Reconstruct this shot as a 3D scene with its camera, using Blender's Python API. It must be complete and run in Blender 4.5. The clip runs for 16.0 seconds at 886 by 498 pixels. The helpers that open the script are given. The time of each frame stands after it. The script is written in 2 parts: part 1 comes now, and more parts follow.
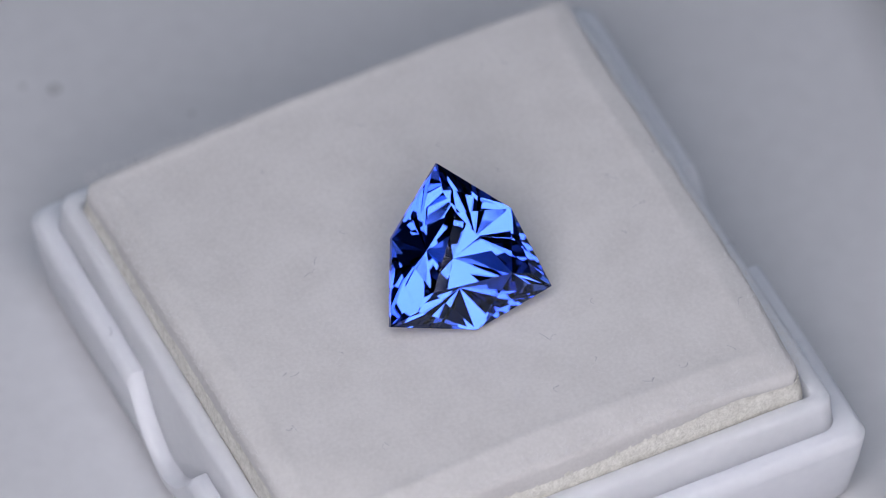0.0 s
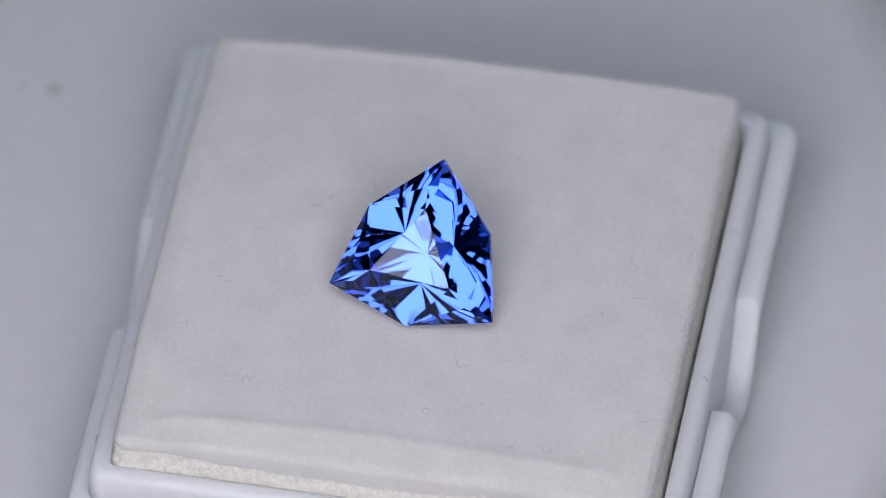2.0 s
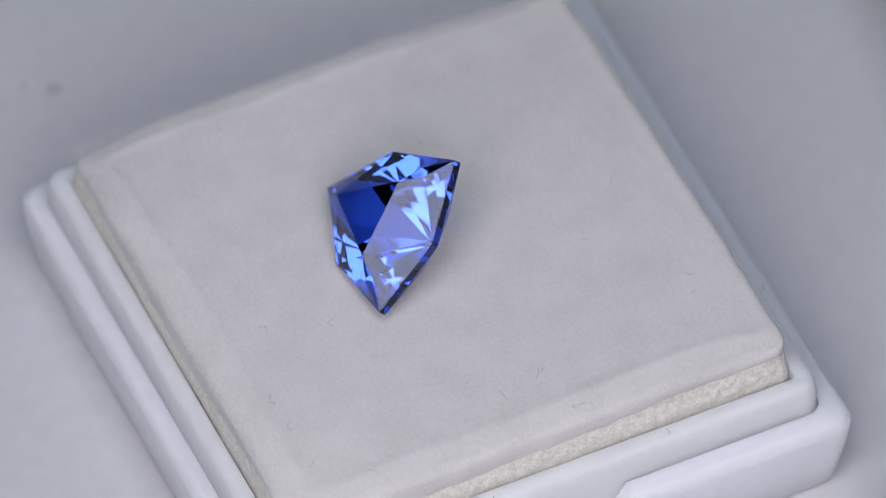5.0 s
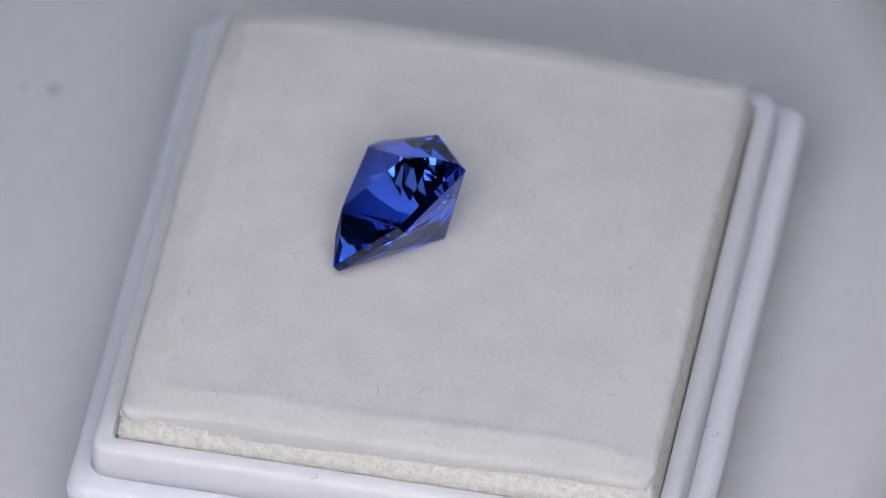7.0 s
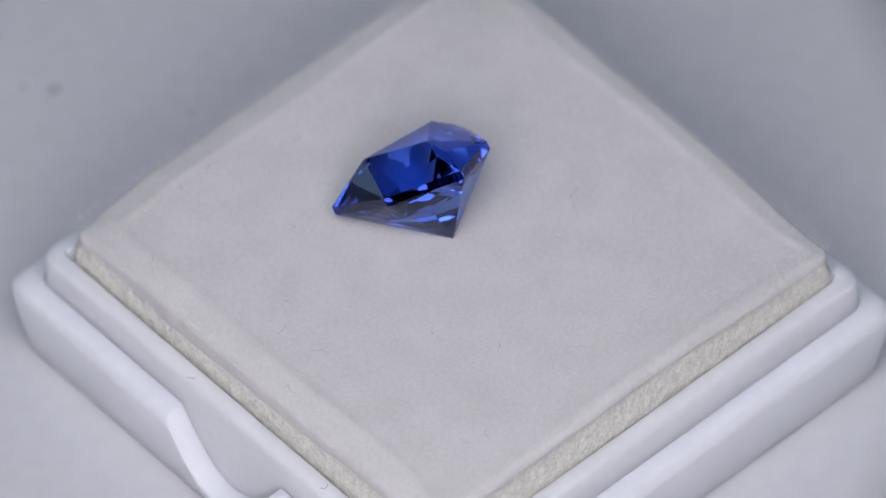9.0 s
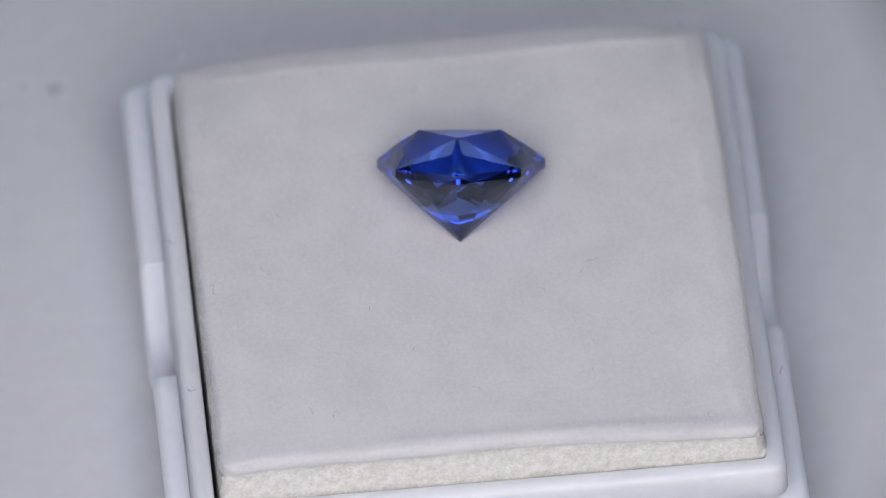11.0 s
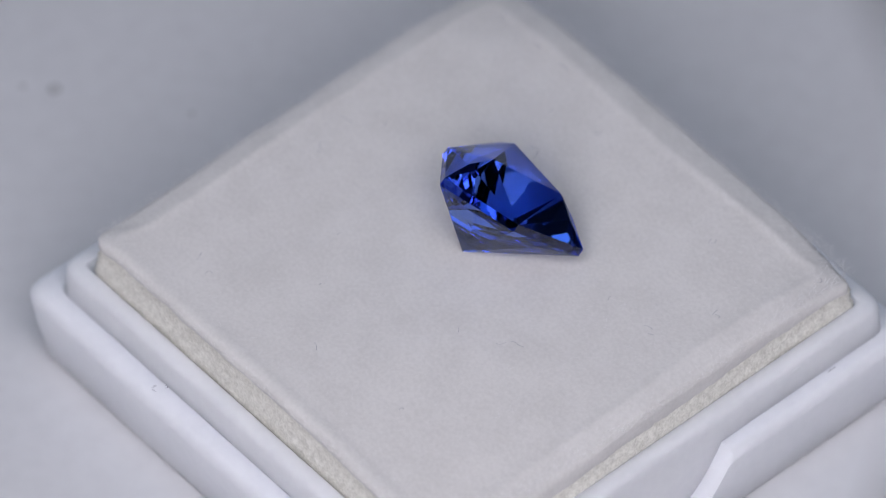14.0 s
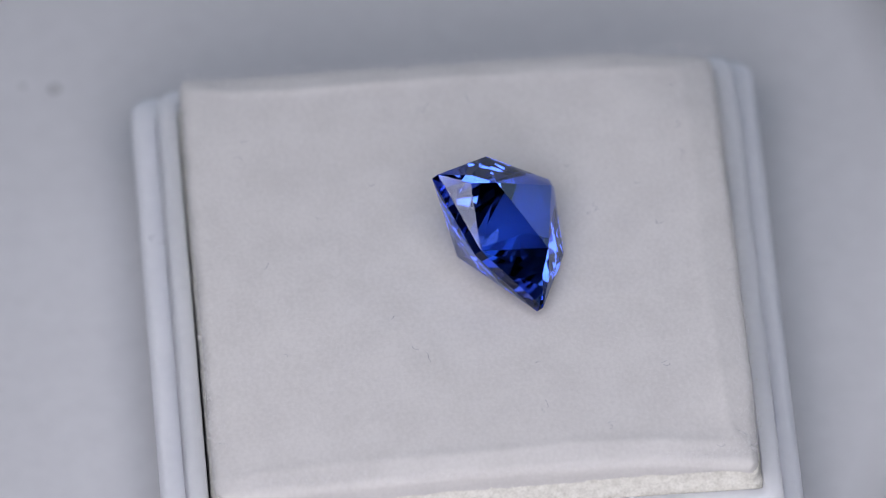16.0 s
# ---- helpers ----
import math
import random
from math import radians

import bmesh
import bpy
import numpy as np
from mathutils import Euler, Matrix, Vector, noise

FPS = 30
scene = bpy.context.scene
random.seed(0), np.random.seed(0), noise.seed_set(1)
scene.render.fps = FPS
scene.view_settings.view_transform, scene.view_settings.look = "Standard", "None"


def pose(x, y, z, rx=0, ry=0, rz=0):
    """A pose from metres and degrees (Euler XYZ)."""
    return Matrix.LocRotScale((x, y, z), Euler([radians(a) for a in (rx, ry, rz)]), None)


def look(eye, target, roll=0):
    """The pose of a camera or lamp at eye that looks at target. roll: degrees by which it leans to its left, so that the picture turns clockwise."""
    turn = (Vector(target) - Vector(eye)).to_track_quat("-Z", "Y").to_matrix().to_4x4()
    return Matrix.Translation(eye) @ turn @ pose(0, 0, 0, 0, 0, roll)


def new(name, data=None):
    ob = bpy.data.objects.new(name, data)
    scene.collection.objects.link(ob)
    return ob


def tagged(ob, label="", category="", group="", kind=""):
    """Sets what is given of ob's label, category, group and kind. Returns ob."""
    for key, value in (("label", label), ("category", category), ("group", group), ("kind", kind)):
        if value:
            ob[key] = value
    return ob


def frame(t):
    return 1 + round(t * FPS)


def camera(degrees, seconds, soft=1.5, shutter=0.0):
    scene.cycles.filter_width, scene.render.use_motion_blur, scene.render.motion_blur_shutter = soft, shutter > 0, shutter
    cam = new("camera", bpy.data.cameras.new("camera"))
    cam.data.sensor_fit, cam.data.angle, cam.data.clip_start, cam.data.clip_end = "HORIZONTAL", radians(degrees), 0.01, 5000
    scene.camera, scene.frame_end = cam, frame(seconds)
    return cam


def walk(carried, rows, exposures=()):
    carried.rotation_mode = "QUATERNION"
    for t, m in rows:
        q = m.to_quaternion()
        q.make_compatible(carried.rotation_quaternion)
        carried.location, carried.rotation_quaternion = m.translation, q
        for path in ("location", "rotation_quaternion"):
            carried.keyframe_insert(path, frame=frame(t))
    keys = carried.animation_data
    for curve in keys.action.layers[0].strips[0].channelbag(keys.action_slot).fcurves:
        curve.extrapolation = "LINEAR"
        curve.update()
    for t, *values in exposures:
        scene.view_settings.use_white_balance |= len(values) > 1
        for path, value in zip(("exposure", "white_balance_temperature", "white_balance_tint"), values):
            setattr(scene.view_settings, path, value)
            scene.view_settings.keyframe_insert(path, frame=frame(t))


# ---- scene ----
CM = 0.01

# ---------------------------------------------------------------- camera
PITCH, REACH = radians(49.98), 0.62
EYE = (-0.0003, -REACH * math.cos(PITCH), REACH * math.sin(PITCH))
AIM = (-0.0003, 0.0, 0.0)
cam = camera(3.838, 16.0, soft=0.8)
cam.data.dof.use_dof = True
cam.data.dof.focus_distance = 0.616
cam.data.dof.aperture_fstop = 36.0
walk(cam, [(0, look(EYE, AIM, -0.94)), (16, look(EYE, AIM, -0.94))], [(0, -0.08), (4, -0.06), (8, -0.02), (16, 0.0)])

# ---------------------------------------------------------------- light
world = bpy.data.worlds.new("room_air")
scene.world = world
world.use_nodes = True
world.node_tree.nodes["Background"].inputs["Color"].default_value = (0.5, 0.55, 0.65, 1)
world.node_tree.nodes["Background"].inputs["Strength"].default_value = 0.0


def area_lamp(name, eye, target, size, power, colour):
    """A round diffused area light that shines from eye to target."""
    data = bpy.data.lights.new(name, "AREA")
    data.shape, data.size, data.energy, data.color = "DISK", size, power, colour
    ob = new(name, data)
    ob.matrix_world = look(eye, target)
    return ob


# a dim bluish fill added under the ceiling, unseen; the ring lamp round the lens, which lights the box, is built below
# with its glowing diffuser
area_lamp("overhead_fill", (0, 0, 1.78), (0, 0.0001, 0), 1.0, 2.2, (0.23, 0.54, 1.0))
# unseen bluish fill strip, added low in the opening of the north wall
north_fill = area_lamp("north_fill", (0, 0.89, 0.11), (0, 0, 0.11), 2.6, 1.75, (0.55, 0.75, 1.0))
north_fill.data.shape, north_fill.data.size_y = "RECTANGLE", 0.20
RING_GLOW, RING_COLOUR = 4.4, (0.942, 0.916, 1.0)

# ---------------------------------------------------------------- materials


def material(name, colour, rough=0.5, **more):
    m = bpy.data.materials.new(name)
    m.use_nodes = True
    b = m.node_tree.nodes["Principled BSDF"]
    b.inputs["Base Color"].default_value = (*colour, 1)
    b.inputs["Roughness"].default_value = rough
    for key, value in more.items():
        b.inputs[key.replace("_", " ")].default_value = value
    return m


def mottle(m, dark, light, scales, bump=0.2, depth=0.00002, bump_scale=6000.0, rough=None):
    """Colour that varies at two scales, and a fine relief."""
    t, n, l = m.node_tree, m.node_tree.nodes, m.node_tree.links
    b = n["Principled BSDF"]
    co = n.new("ShaderNodeTexCoord")
    tex = []
    for s in scales:
        x = n.new("ShaderNodeTexNoise")
        x.inputs["Scale"].default_value, x.inputs["Detail"].default_value = s, 4.0
        l.new(co.outputs["Object"], x.inputs["Vector"])
        tex.append(x)
    mix = n.new("ShaderNodeMath")
    mix.operation = "MULTIPLY_ADD"
    mix.inputs[1].default_value = 0.5
    l.new(tex[0].outputs["Fac"], mix.inputs[0])
    half = n.new("ShaderNodeMath")
    half.operation = "MULTIPLY"
    half.inputs[1].default_value = 0.5
    l.new(tex[1].outputs["Fac"], half.inputs[0])
    l.new(half.outputs[0], mix.inputs[2])
    ramp = n.new("ShaderNodeValToRGB")
    ramp.color_ramp.elements[0].position, ramp.color_ramp.elements[0].color = 0.36, (*dark, 1)
    ramp.color_ramp.elements[1].position, ramp.color_ramp.elements[1].color = 0.62, (*light, 1)
    l.new(mix.outputs[0], ramp.inputs["Fac"])
    l.new(ramp.outputs["Color"], b.inputs["Base Color"])
    if bump:
        x = n.new("ShaderNodeTexNoise")
        x.inputs["Scale"].default_value, x.inputs["Detail"].default_value = bump_scale, 3.0
        l.new(co.outputs["Object"], x.inputs["Vector"])
        bm_node = n.new("ShaderNodeBump")
        bm_node.inputs["Strength"].default_value, bm_node.inputs["Distance"].default_value = bump, depth
        l.new(x.outputs["Fac"], bm_node.inputs["Height"])
        l.new(bm_node.outputs["Normal"], b.inputs["Normal"])
    if rough:
        x = n.new("ShaderNodeMapRange")
        x.inputs["To Min"].default_value, x.inputs["To Max"].default_value = rough
        l.new(tex[1].outputs["Fac"], x.inputs["Value"])
        l.new(x.outputs["Result"], b.inputs["Roughness"])
    return m


TABLE = mottle(material("table_laminate", (0.5, 0.5, 0.5), 0.6), (0.575, 0.575, 0.585), (0.615, 0.615, 0.625),
               (60.0, 900.0), 0.1, 0.00001, 4000.0)
WALLS = mottle(material("wall_paint", (0.2, 0.2, 0.2), 0.8), (0.17, 0.17, 0.18), (0.20, 0.20, 0.21), (2.0, 40.0), 0.1, 0.0005, 300.0)
PLASTIC = mottle(material("white_polystyrene", (0.8, 0.82, 0.88), 0.35, Subsurface_Weight=0.75, Subsurface_Scale=0.0045),
                 (0.80, 0.81, 0.86), (0.84, 0.85, 0.895), (250.0, 1800.0), 0.08, 0.00001, 2500.0, (0.32, 0.46))
PLASTIC.node_tree.nodes["Principled BSDF"].inputs["Subsurface Radius"].default_value = (1.0, 1.0, 1.0)
FELT = mottle(material("white_felt", (0.7, 0.68, 0.66), 0.95, Sheen_Weight=0.1),
              (0.60, 0.582, 0.562), (0.675, 0.656, 0.636), (420.0, 5200.0), 0.35, 0.00002, 9000.0)
NAP = material("felt_fibre", (0.72, 0.705, 0.70), 0.8)
FOAM = mottle(material("cream_foam", (0.6, 0.57, 0.48), 0.6), (0.62, 0.60, 0.53), (0.84, 0.82, 0.75),
              (2200.0, 7000.0), 0.6, 0.00006, 7000.0)


def crystal(name, through_it, mirrored, rough=0.0, ior=1.77):
    """Cut corundum: clear refraction with the stone's body colour, and mirror gloss by Fresnel."""
    m = bpy.data.materials.new(name)
    m.use_nodes = True
    n, l = m.node_tree.nodes, m.node_tree.links
    n.remove(n["Principled BSDF"])
    bend, gloss = n.new("ShaderNodeBsdfRefraction"), n.new("ShaderNodeBsdfAnisotropic")
    bend.inputs["Color"].default_value, bend.inputs["Roughness"].default_value, bend.inputs["IOR"].default_value = (*through_it, 1), rough, ior
    gloss.inputs["Color"].default_value, gloss.inputs["Roughness"].default_value = (*mirrored, 1), rough
    fresnel, mix = n.new("ShaderNodeFresnel"), n.new("ShaderNodeMixShader")
    fresnel.inputs["IOR"].default_value = ior
    l.new(fresnel.outputs["Fac"], mix.inputs["Fac"])
    l.new(bend.outputs["BSDF"], mix.inputs[1])
    l.new(gloss.outputs["BSDF"], mix.inputs[2])
    l.new(mix.outputs["Shader"], n["Material Output"].inputs["Surface"])
    return m


GEM = crystal("blue_sapphire", (0.39, 0.555, 0.97), (0.67, 0.73, 0.96), ior=1.73)
GIRDLE = crystal("polished_girdle", (0.22, 0.32, 0.85), (0.75, 0.79, 1.0), 0.05)
DIFFUSER = material("ring_diffuser", (0.8, 0.8, 0.8), 0.5, Emission_Color=(*RING_COLOUR, 1.0), Emission_Strength=RING_GLOW)
HOUSING = material("lamp_housing", (0.03, 0.03, 0.03), 0.5)
LINT = material("lint_fibre_grey", (0.22, 0.22, 0.27), 0.8)
SPECK = material("camera_dust_grey", (0.30, 0.30, 0.30), 0.5)

Z0 = -0.0090           # height of the table top

# ---------------------------------------------------------------- helpers


def mesh_of(name, verts, faces, mat, smooth=None):
    me = bpy.data.meshes.new(name)
    me.from_pydata([tuple(v) for v in verts], [], faces)
    me.materials.append(mat)
    me.validate()
    if smooth is not None:
        me.polygons.foreach_set("use_smooth", [True] * len(me.polygons))
        me.set_sharp_from_angle(angle=radians(smooth))
    me.update()
    return me


def part(name, me, parent, label=""):
    ob = new(name, me)
    ob.parent = parent
    return tagged(ob, label)


def slab(name, x0, x1, y0, y1, z0, z1, mat, label, category):
    v = [(x, y, z) for z in (z0, z1) for y in (y0, y1) for x in (x0, x1)]
    f = [(0, 2, 3, 1), (4, 5, 7, 6), (0, 1, 5, 4), (2, 6, 7, 3), (0, 4, 6, 2), (1, 3, 7, 5)]
    return tagged(new(name, mesh_of(name, v, f, mat)), label, category, kind="structure")


NOTCH = 0.347          # half the length of the thumb notch, cm
SIDE = [-0.9, -0.6, -0.45, -NOTCH - 0.008] + [NOTCH * (k - 10) / 10 for k in range(21)] + [NOTCH + 0.008, 0.45, 0.6, 0.9]
ARC = 7


def ring(half, radius, z, notched=False):
    """A rounded square, anticlockwise, in cm; where notched, its two flanks dip into the thumb notches."""
    out = []
    e = half - radius
    for k in range(4):
        for s in SIDE:
            y = s if abs(s) < 0.88 else math.copysign(e, s)
            h = z
            if notched and k in (0, 2) and abs(y) <= NOTCH:
                floor = -0.42 - 0.31 * (1 - (y / NOTCH) ** 2)
                h = min(z, floor - (0.0 if z > -0.425 else (-0.42 - z) * 0.45))
            p = Vector((half, y, h))
            out.append(Matrix.Rotation(k * math.pi / 2, 3, "Z") @ p)
        for i in range(1, ARC):
            a = i / ARC * math.pi / 2
            p = Vector((e + radius * math.cos(a), e + radius * math.sin(a), z))
            out.append(Matrix.Rotation(k * math.pi / 2, 3, "Z") @ p)
    return out


def loft(rows, close_first=False, close_last=False):
    verts, faces = [], []
    n = len(rows[0])
    for r in rows:
        verts += [v * CM for v in r]
    for j in range(len(rows) - 1):
        for i in range(n):
            a, b = j * n + i, j * n + (i + 1) % n
            faces.append((a, b, b + n, a + n))
    if close_first:
        faces.append(tuple(reversed(range(n))))
    if close_last:
        faces.append(tuple(range((len(rows) - 1) * n, len(rows) * n)))
    return verts, faces


# ---------------------------------------------------------------- room
slab("table_top", -1.5, 1.5, -1.5, 0.9, Z0 - 0.03, Z0, TABLE, "plain pale grey laminate table top", "table top")
# the north wall is parted round an opening made up for the unseen fill strip
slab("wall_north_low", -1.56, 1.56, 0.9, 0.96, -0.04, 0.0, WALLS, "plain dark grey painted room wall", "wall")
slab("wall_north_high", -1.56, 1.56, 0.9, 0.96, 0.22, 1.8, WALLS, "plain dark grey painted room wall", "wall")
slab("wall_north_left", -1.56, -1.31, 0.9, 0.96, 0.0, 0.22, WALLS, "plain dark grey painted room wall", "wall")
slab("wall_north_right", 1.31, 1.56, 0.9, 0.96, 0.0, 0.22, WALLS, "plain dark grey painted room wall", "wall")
slab("wall_south", -1.56, 1.56, -1.56, -1.5, -0.04, 1.8, WALLS, "plain dark grey painted room wall", "wall")
slab("wall_east", 1.5, 1.56, -1.5, 0.9, -0.04, 1.8, WALLS, "plain dark grey painted room wall", "wall")
slab("wall_west", -1.56, -1.5, -1.5, 0.9, -0.04, 1.8, WALLS, "plain dark grey painted room wall", "wall")
slab("ceiling", -1.56, 1.56, -1.56, 0.96, 1.8, 1.86, WALLS, "plain dark grey painted room ceiling", "ceiling")

# ---------------------------------------------------------------- ring lamp round the lens


def ring_lamp():
    """A flat ring lamp that faces the gem, with a dark housing behind its diffuser; the lens looks through its middle."""
    lamp = tagged(new("ring_lamp"), "round ring lamp with glowing white diffuser round lens", "ring lamp")
    n, inner, outer = 64, 0.0215, 0.0955

    def circle(r, z):
        shift = 0.0075 if r < 0.05 else 0.0      # the hole for the lens sits off the middle
        return [Vector((r * math.cos(2 * math.pi * i / n) + shift, r * math.sin(2 * math.pi * i / n), z)) / CM for i in range(n)]

    v, f = loft([circle(outer, 0.0), circle(inner, 0.0)])
    part("diffuser", mesh_of("diffuser", v, [tuple(reversed(q)) for q in f], DIFFUSER), lamp, "glowing white diffuser")
    v, f = loft([circle(inner - 0.003, -0.003), circle(inner - 0.003, 0.022), circle(outer + 0.003, 0.022), circle(outer + 0.003, -0.003), circle(outer, -0.003),
                 circle(outer, 0.004), circle(inner, 0.004), circle(inner, -0.003), circle(inner - 0.003, -0.003)])
    part("housing", mesh_of("housing", v, f, HOUSING, 30), lamp, "black plastic housing")
    lean, off = radians(50), 0.18
    at = Vector((-0.0085, -off * math.cos(lean), off * math.sin(lean)))
    lamp.matrix_world = look(at, (0, 0, 0))
    back = lamp.matrix_world.inverted()
    foot = [(0.055, Z0), (0.055, Z0 + 0.006), (0.050, Z0 + 0.010), (0.008, Z0 + 0.014), (0.006, Z0 + 0.03), (0.006, at.z + 0.05), (0.0045, at.z + 0.053), (0.0, at.z + 0.053)]
    rows = [[Vector((rr * math.cos(2 * math.pi * i / 24) - outer - 0.008, rr * math.sin(2 * math.pi * i / 24) + at.y, z)) for i in range(24)] for rr, z in foot]
    v, f = loft([[(back @ q) / CM for q in row] for row in rows], close_first=True)
    part("stand", mesh_of("stand", v, f, HOUSING, 35), lamp, "black metal stand with round foot")
    return lamp


ring_lamp()

# ---------------------------------------------------------------- display box
BOX_AT = pose(-0.00074, -0.00070, Z0, 0, 0, -2.2)


def display_box():
    box = tagged(new("display_box"), "open square white plastic gem display box on table", "display box")
    up = lambda r: [v + Vector((0, 0, 0.90)) for v in r]
    tray = [ring(1.400, 0.09, -0.900), ring(1.436, 0.10, -0.895), ring(1.446, 0.10, -0.875),
            ring(1.476, 0.085, -0.65, True), ring(1.492, 0.085, -0.50, True), ring(1.494, 0.085, -0.465, True),
            ring(1.482, 0.095, -0.440, True), ring(1.468, 0.09, -0.425, True), ring(1.450, 0.08, -0.420, True),
            ring(1.378, 0.08, -0.420, True)]
    v, f = loft([[p + Vector((0.013, 0.011, 0)) for p in up(r)] for r in tray], close_first=True)
    part("tray", mesh_of("tray", v, f, PLASTIC, 40), box)
    rim = [ring(1.392, 0.09, -0.86), ring(1.392, 0.09, -0.43), ring(1.384, 0.085, -0.405), ring(1.380, 0.085, -0.30), ring(1.377, 0.085, -0.270),
           ring(1.369, 0.08, -0.251), ring(1.354, 0.07, -0.242), ring(1.335, 0.05, -0.238), ring(1.305, 0.04, -0.239),
           ring(1.293, 0.03, -0.244), ring(1.287, 0.03, -0.258), ring(1.280, 0.03, -0.60), ring(1.278, 0.03, -0.82)]
    v, f = loft([up(r) for r in rim], close_last=True)
    part("rim", mesh_of("rim", v, f, PLASTIC, 40), box, "raised inner rim of white plastic")
    return box


box = display_box()

# ---------------------------------------------------------------- foam pad
PAD_AT = pose(-0.00086, -0.00072, 0.0, 0, 0, -2.0)
PAD = 1.267


HEM = {"x+": (0.13, 0.034), "x-": (0.12, 0.026), "y+": (0.05, 0.006), "y-": (0.15, 0.042)}   # width and fall of the felt towards each edge, cm


CORNER = {(1, 1): (0.015, 0.5), (-1, 1): (0.075, 1.25), (-1, -1): (0.085, 0.55), (1, -1): (0.075, 0.55)}   # fall of the pad's top at its corners, and its reach, cm


def corner_fall(x, y):
    """How far the top of the pad sinks near its corners, cm."""
    fall, reach = CORNER[(1 if x > 0 else -1, 1 if y > 0 else -1)]
    return fall * max(0.0, 1 - math.hypot(PAD - abs(x), PAD - abs(y)) / reach) ** 1.5


def pad_edge(u, salt):
    """How far the cut edge of the pad strays, cm."""
    return 0.010 * noise.noise((u * 1.7, salt, 0.3)) + 0.006 * noise.noise((u * 9.0, salt, 4.1))


LIP = {"x+": (-0.195, -0.09), "x-": (-0.115, -0.17), "y+": (-0.055, -0.045), "y-": (-0.135, -0.08)}   # depth of the felt hem at the two ends of each edge, cm


def hem_lip(flank, u):
    """How deep the hem of the felt hangs over the foam at u, from -1 to 1 along that edge."""
    a, b = LIP[flank]
    salt = 2.0 + 3.0 * sorted(LIP).index(flank)
    sag = 0.075 * (1 - u * u) ** 2 if flank == "y-" else 0.0
    return a + (b - a) * (u + 1) / 2 - sag + 0.016 * noise.noise((u * 3.1, salt, 0.0)) + 0.008 * noise.noise((u * 14, salt, 5.0)) + 0.005 * noise.noise((u * 45, salt, 9.0))


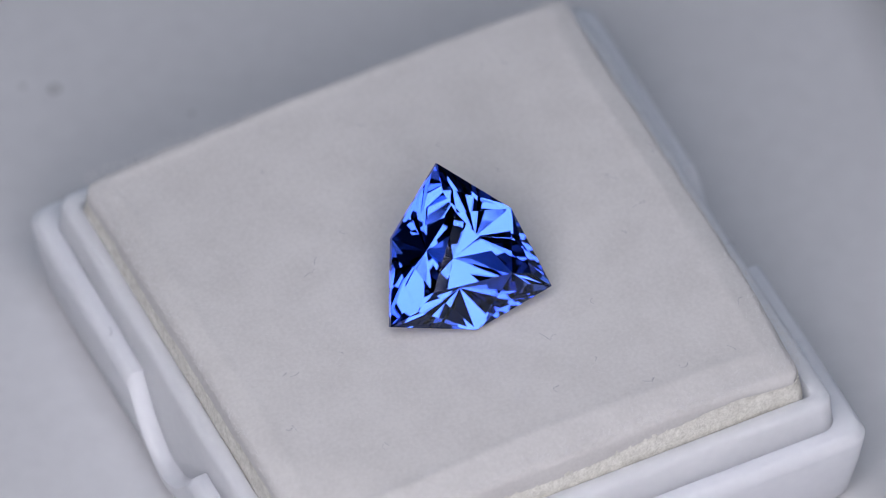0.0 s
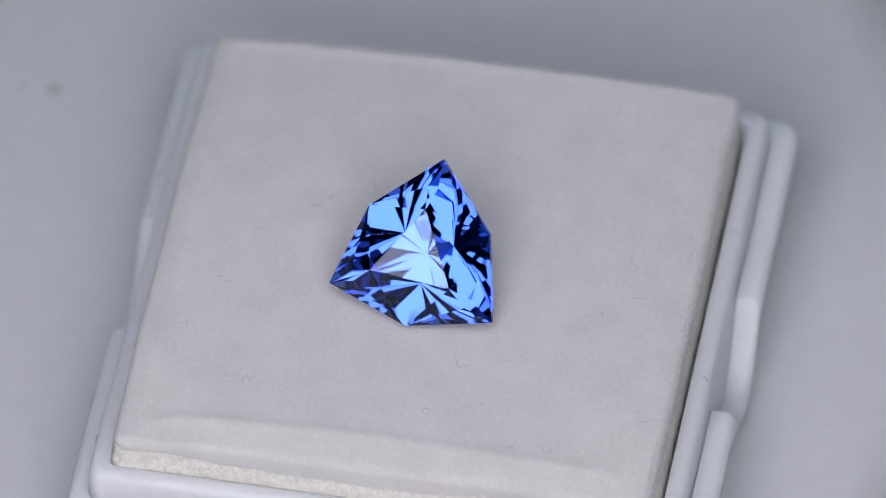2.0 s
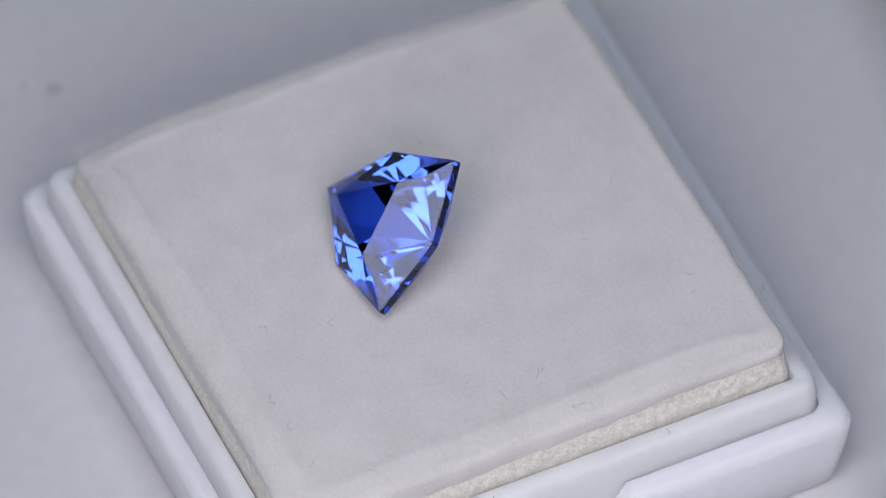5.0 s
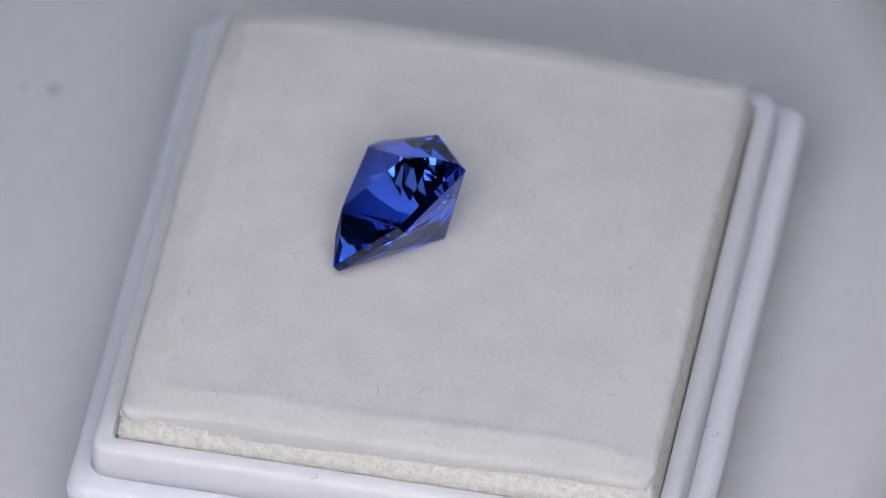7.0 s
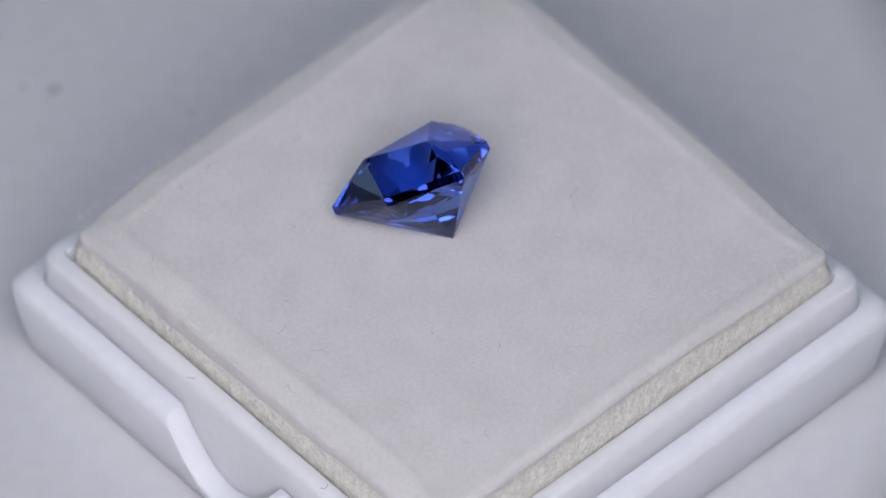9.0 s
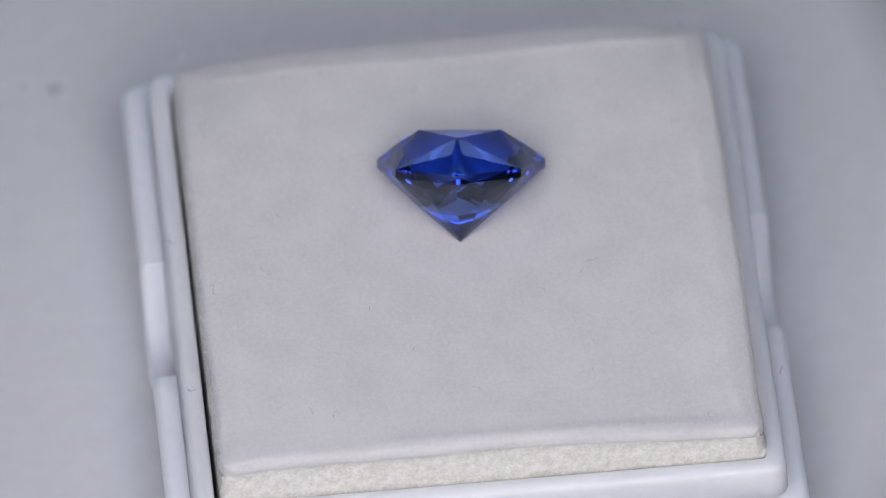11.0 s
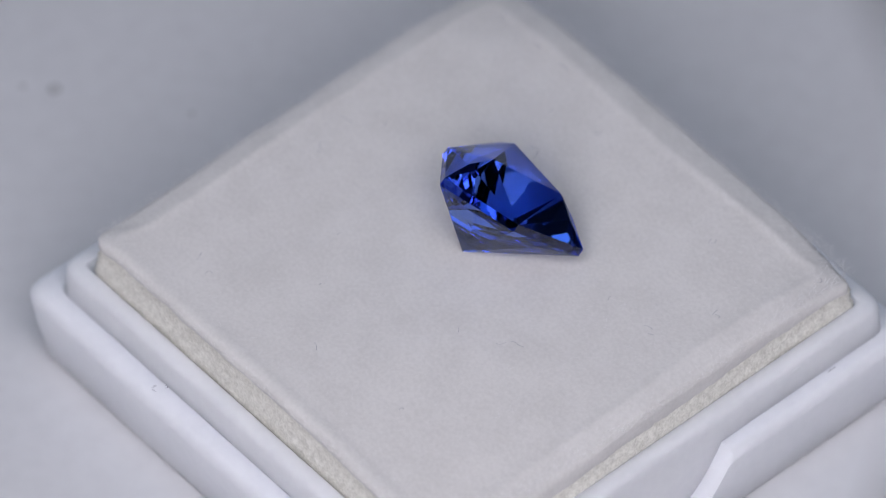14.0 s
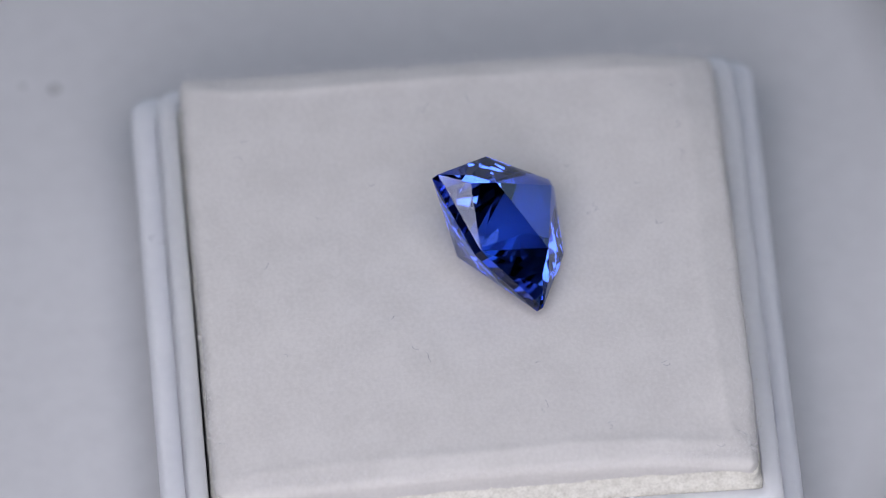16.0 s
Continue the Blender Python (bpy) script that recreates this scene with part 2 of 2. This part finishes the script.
def foam_pad():
    pad = tagged(new("foam_pad"), "cream foam pad with white felt top in box", "foam pad")
    # the felt sheet: a dense grid, rolled over along its four edges
    n, roll_rows = 220, 7
    verts, faces = [], []
    cs = []
    e = PAD - 0.036
    for i in range(n + 1):
        cs.append(-e + 2 * e * i / n)
    prof = [(0.036 * math.sin(a), -0.036 * (1 - math.cos(a))) for a in [math.pi / 2 * k / 6 for k in range(1, 7)]] + [(0.037, -0.046), (0.032, -0.056)]
    ext = [(-e - d, z) for d, z in reversed(prof)] + [(c, 0.0) for c in cs] + [(e + d, z) for d, z in prof]
    m = len(ext)
    for j, (y, zy) in enumerate(ext):
        for i, (x, zx) in enumerate(ext):
            z = min(zx, zy) if zx * zy == 0 else max(-0.056, -math.hypot(zx, zy))
            (wide, deep), d = HEM["x+" if x > 0 else "x-"], PAD - abs(x)
            hem_y, dy = HEM["y+" if y > 0 else "y-"], PAD - abs(y)
            k = min(1.0, max(0.0, 0.5 + (d - dy) / 0.2))
            wide, deep, d = wide + (hem_y[0] - wide) * k, deep + (hem_y[1] - deep) * k, d + (dy - d) * k - 0.05 * k * (1 - k)
            wide *= 1 + 0.22 * noise.noise((x * 1.4, y * 1.4, 12.0)) + 0.08 * noise.noise((x * 6, y * 6, 15.0))
            hem = deep * max(0.0, 1 - max(d, 0.0) / wide) ** 1.5
            hem += corner_fall(x, y)
            ridge = 0.005 * math.exp(-((d - wide) / 0.03) ** 2) * (0.6 + 0.8 * noise.noise((x * 1.3, y * 1.3, 2.0)))
            z += 0.004 + 0.006 * noise.noise((x * 1.1, y * 1.1, 7.0)) * min(1, max(d, 0) * 2) + 0.0011 * noise.noise((x * 9, y * 9, 1.0)) + 0.0007 * noise.noise((x * 34, y * 34, 5.0)) + ridge - hem
            gem_d = math.hypot(x - 0.02, y + 0.15)
            z = z if gem_d > 0.75 else z * (gem_d / 0.75) + 0.001 * (1 - gem_d / 0.75)
            ox = pad_edge(y, 1.0 if x > 0 else 2.0) if abs(x) > e else 0.0
            oy = pad_edge(x, 3.0 if y > 0 else 4.0) if abs(y) > e else 0.0
            soft = max(0.0, math.hypot(max(0.0, abs(x) - PAD + 0.08), max(0.0, abs(y) - PAD + 0.08)) - 0.08)
            cut = soft * 0.7
            if i in (0, 1, m - 2, m - 1) or j in (0, 1, m - 2, m - 1):      # the cut hem of the felt
                flank = ("x+" if x > 0 else "x-") if i in (0, 1, m - 2, m - 1) else ("y+" if y > 0 else "y-")
                lip = hem_lip(flank, (y if flank[0] == "x" else x) / PAD)
                z = min(z, lip + (0.0 if i in (0, m - 1) or j in (0, m - 1) else 0.012))
            verts.append(((x + ox - math.copysign(cut, x)) * CM, (y + oy - math.copysign(cut, y)) * CM, z * CM))
    for j in range(m - 1):
        for i in range(m - 1):
            a = j * m + i
            faces.append((a, a + 1, a + 1 + m, a + m))
    part("felt_top", mesh_of("felt_top", verts, faces, FELT, 80), pad, "soft white felt top")
    # the foam block below it, with open pores along its cut sides
    rows = []
    per = 760
    for z in [-0.815, -0.40, -0.30] + [-0.29 + 0.0165 * i for i in range(13)] + [-0.0755, -0.060, -0.048]:
        row = []
        half = PAD - 0.001 + 0.016 * min(1.0, max(0.0, (-0.10 - z) / 0.13))      # the foam swells out to meet the rim
        for i in range(per):
            s = i / per * 4
            side, u = int(s), (s - int(s)) * 2 - 1
            zs = z if side == 1 else min(z, -0.092)      # the foam reaches highest under the flat edge of the felt
            p = Vector((half, u * half, 0))
            soft = max(0.0, math.hypot(0.05, max(0.0, abs(p.y) - half + 0.05)) - 0.05)      # rounded corners
            p -= Vector((soft * 0.7, math.copysign(soft * 0.7, u), 0))
            p = Matrix.Rotation(side * math.pi / 2, 3, "Z") @ p
            c = noise.cell_vector(Vector((p.x * 42, p.y * 42, z * 42))).x
            pore = 0.004 * noise.noise((p.x * 30, p.y * 30, z * 30)) + 0.007 * noise.noise((p.x * 70, p.y * 70, z * 70)) + 0.004 * (c - 0.5)
            g = 1 + (pore - 0.006) / half
            row.append(Vector((p.x * g, p.y * g, zs - 0.72 * corner_fall(p.x, p.y) * min(1.0, max(0.0, (zs + 0.30) / 0.15)))))
        rows.append(row)
    rows.append([Vector((p.x * 0.84, p.y * 0.84, -0.27)) for p in rows[-1]])
    v, f = loft(rows, close_first=True, close_last=True)
    part("foam", mesh_of("foam", v, f, FOAM, 70), pad, "porous cream foam core")
    # short loose fibres of the felt
    rnd = random.Random(4)
    verts, faces = [], []
    for i in range(7600):
        if i < 6800:
            side = rnd.randrange(4)
            u = rnd.uniform(-1, 1) * (PAD - 0.02)
            p = Matrix.Rotation(side * math.pi / 2, 3, "Z") @ Vector((PAD - abs(rnd.gauss(0, 0.05)) + 0.008, u, -0.01 - abs(rnd.gauss(0, 0.02))))
            lift = rnd.uniform(0.1, 0.9)
            size = rnd.uniform(0.010, 0.032)
        else:
            p = Vector((rnd.uniform(-1, 1) * (PAD - 0.05), rnd.uniform(-1, 1) * (PAD - 0.05), 0.004))
            if math.hypot(p.x - 0.02, p.y + 0.15) < 0.62:
                continue
            lift = rnd.uniform(0.0, 0.06)
            size = rnd.uniform(0.02, 0.045)
        a = rnd.uniform(0, 2 * math.pi)
        d = Vector((math.cos(a), math.sin(a), lift)).normalized()
        w = Vector((-math.sin(a), math.cos(a), 0)) * 0.0005
        bend = Vector((rnd.gauss(0, 1), rnd.gauss(0, 1), 0)) * size * 0.2
        a0, a1, a2 = p, p + d * size * 0.5 + bend, p + d * size
        b = len(verts)
        verts += [(q + s * w) * CM for q in (a0, a1, a2) for s in (-1, 1)]
        faces += [(b, b + 1, b + 3, b + 2), (b + 2, b + 3, b + 5, b + 4)]
    tagged(part("nap", mesh_of("nap", verts, faces, NAP), pad, "loose white felt fibres"), kind="stuff")
    return pad


pad = foam_pad()

# ---------------------------------------------------------------- gemstone
TIP, MID, TAB, CROWN, DEEP = 0.458, 0.3396, 0.2236, 0.167, 0.351
UPPER, LOWER = 0.015, -0.026       # the two edges of the girdle
STAR, STAR_OUT, STAR_UP = 0.3275, 0.0244, 0.0998   # the side corners of the narrow kite facet at a tip


def polar(r, degrees, z):
    return Vector((r * math.cos(radians(degrees)), r * math.sin(radians(degrees)), z)) * CM


def gemstone():
    """A three-fold shield cut: table, twenty-one crown facets, girdle, thirty pavilion facets."""
    gem = tagged(new("gemstone"), "faceted blue triangular gemstone tilted on white felt", "gemstone")
    tips, mids = (90, 210, 330), (150, 270, 30)
    order = (90, 150, 210, 270, 330, 30)
    radius = {a: TIP if a in tips else MID for a in order}
    top = {a: polar(radius[a], a, UPPER) for a in order}
    low = {a: polar(radius[a], a, LOWER) for a in order}
    tab = {a: polar(TAB, a, CROWN) for a in tips}
    culet = Vector((0, 0, -DEEP)) * CM
    part("table", mesh_of("table", [tab[a] for a in tips], [(0, 1, 2)], GEM), gem)
    v, f = [], []
    for t in tips:
        kite = []
        for m in ((t + 60) % 360, (t - 60) % 360):
            left = m == (t + 60) % 360
            star = Matrix.Rotation(radians(t - 90), 3, "Z") @ Vector((-STAR_OUT if left else STAR_OUT, STAR, STAR_UP)) * CM
            kite.append(star)
            for tri in ((top[t], top[m], star), (star, top[m], tab[t])):
                f.append(tuple(range(len(v), len(v) + 3)))
                v += tri if left else (tri[1], tri[0], tri[2])
        for tri in ((top[t], kite[0], tab[t]), (top[t], tab[t], kite[1])):
            f.append(tuple(range(len(v), len(v) + 3)))
            v += tri
        m, t2 = (t + 60) % 360, (t + 120) % 360
        f.append(tuple(range(len(v), len(v) + 3)))
        v += (tab[t], top[m], tab[t2])
    part("crown", mesh_of("crown", v, f, GEM), gem)
    v, f = [], []
    for i, a in enumerate(order):
        b = order[(i + 1) % 6]
        f.append(tuple(range(len(v), len(v) + 4)))
        v += (low[a], low[b], top[b], top[a])
    part("girdle", mesh_of("girdle", v, f, GIRDLE), gem, "narrow dark polished girdle band")
    v, f = [], []
    for i, a in enumerate(order):
        b = order[(i + 1) % 6]
        flat = culet * 0.40 + (low[a] if a in tips else low[b]) * 0.27 + (low[b] if a in tips else low[a]) * 0.33
        out = (low[b] - low[a]).cross(culet - low[a]).normalized()
        if out.dot(flat) < 0:
            out = -out
        s = flat + out * 0.013 * CM
        q = (low[a] + low[b]) * 0.36 + s * 0.28 + out * 0.008 * CM
        for tri in ((low[b], low[a], q), (low[a], s, q), (s, low[b], q), (low[a], culet, s), (culet, low[b], s)):
            f.append(tuple(range(len(v), len(v) + 3)))
            v += tri
    part("pavilion", mesh_of("pavilion", v, f, GEM), gem)
    return gem


gem = gemstone()
GEM_AT = Matrix(((0.9876, 0.1278, -0.0916, -0.000875), (-0.1560, 0.7212, -0.6749, -0.002689),
                 (-0.0202, 0.6808, 0.7322, 0.002592), (0, 0, 0, 1)))

# ---------------------------------------------------------------- lint and specks
LINT_AT = [(1.17, -0.79), (0.15, -0.9), (0.38, -0.86), (-0.67, -0.27), (-1.06, -0.6), (-0.71, -0.85), (0.6, -1.06),
           (-1.14, -1.15), (0.85, -0.2), (0.94, 0.15), (0.54, -0.51), (0.28, -0.65), (0.77, -1.06), (0.97, -1.03),
           (0.69, 1.0), (0.3, 0.66), (0.34, -0.35), (-1.02, 1.19), (0.49, 0.41), (1.04, -0.08), (1.21, 0.17),
           (-0.33, 0.38), (-0.54, 0.26), (0.83, 0.95), (0.04, 0.96), (-0.5, 0.89), (-0.92, -0.3), (-1.2, -1.08)]


def thread(verts, faces, p, rnd, length, width):
    """A thin curled fibre lying at p: a four-sided tube."""
    a = rnd.uniform(0, 2 * math.pi)
    curl = rnd.uniform(-2.5, 2.5)
    pts = [p.copy()]
    for k in range(8):
        a += curl / 8 + rnd.gauss(0, 0.25)
        pts.append(pts[-1] + Vector((math.cos(a), math.sin(a), rnd.gauss(0, 0.06))) * length / 8)
    b = len(verts)
    for k, q in enumerate(pts):
        d = (pts[min(k + 1, 8)] - pts[max(k - 1, 0)]).normalized()
        s = d.cross(Vector((0, 0, 1))).normalized() * width
        u = Vector((0, 0, width))
        verts += [(q + o) * CM for o in (s, u, -s, -u)]
    for k in range(8):
        for i in range(4):
            c, e = b + k * 4 + i, b + k * 4 + (i + 1) % 4
            faces.append((c, e, e + 4, c + 4))


def lint():
    rnd = random.Random(11)
    verts, faces = [], []
    for x, y in LINT_AT:
        for k in range(rnd.choice((1, 1, 2))):
            thread(verts, faces, Vector((x + rnd.gauss(0, 0.01), y + rnd.gauss(0, 0.01), 0.012)), rnd, rnd.choice((0.03, 0.04, 0.05, 0.07)), 0.0008)
    for x, y, z in ((0.63, 1.43, -0.412), (0.60, 1.395, -0.41), (-1.40, -0.98, -0.412), (-1.43, 0.62, -0.412), (1.35, -0.3, -0.232), (1.33, 0.6, -0.232)):
        thread(verts, faces, Vector((x, y, z)), rnd, rnd.uniform(0.03, 0.06), 0.0013)
    return tagged(new("lint", mesh_of("lint", verts, faces, LINT)), "tiny grey lint fibres scattered on felt", "lint", kind="stuff")


fluff = lint()


def camera_dust(x, y, r):
    """A low ring laid on the table to stand in for a speck of dust in the camera."""
    prof = [(1.0, 0.0), (0.95, 0.10), (0.82, 0.16), (0.66, 0.08), (0.55, 0.0)]
    verts, faces = [], []
    for q, z in prof:
        for i in range(20):
            a = i / 20 * 2 * math.pi
            verts.append((q * r * math.cos(a) * CM, q * r * math.sin(a) * CM, z * r * CM))
    for j in range(len(prof) - 1):
        for i in range(20):
            a, b = j * 20 + i, j * 20 + (i + 1) % 20
            faces.append((a, b, b + 20, a + 20))
    ob = tagged(new("camera_dust_mark", mesh_of("camera_dust_mark", verts, faces, SPECK, 60)), "tiny grey ring on table standing in for camera dust", "mark", group="marks on the table")
    ob.matrix_world = pose(x * CM, y * CM, Z0 + 0.00001)
    return ob


# three rings on the table in place of dust specks in the camera
camera_dust(-1.893, 1.803, 0.032)
camera_dust(-2.048, 1.824, 0.016)
camera_dust(-1.229, 1.630, 0.014)

# ---------------------------------------------------------------- motion of the turning box


def motions():
    rows = [i * 0.5 for i in range(33)]

    def spin(t):
        return pose(0, 0, 0, 0, 0, 27.52 - 18.21 * t - 0.0056 * (t - 8) ** 2)

    for thing, at in ((box, BOX_AT), (pad, PAD_AT), (gem, GEM_AT), (fluff, PAD_AT)):
        walk(thing, [(t, spin(t) @ at) for t in rows])


motions()
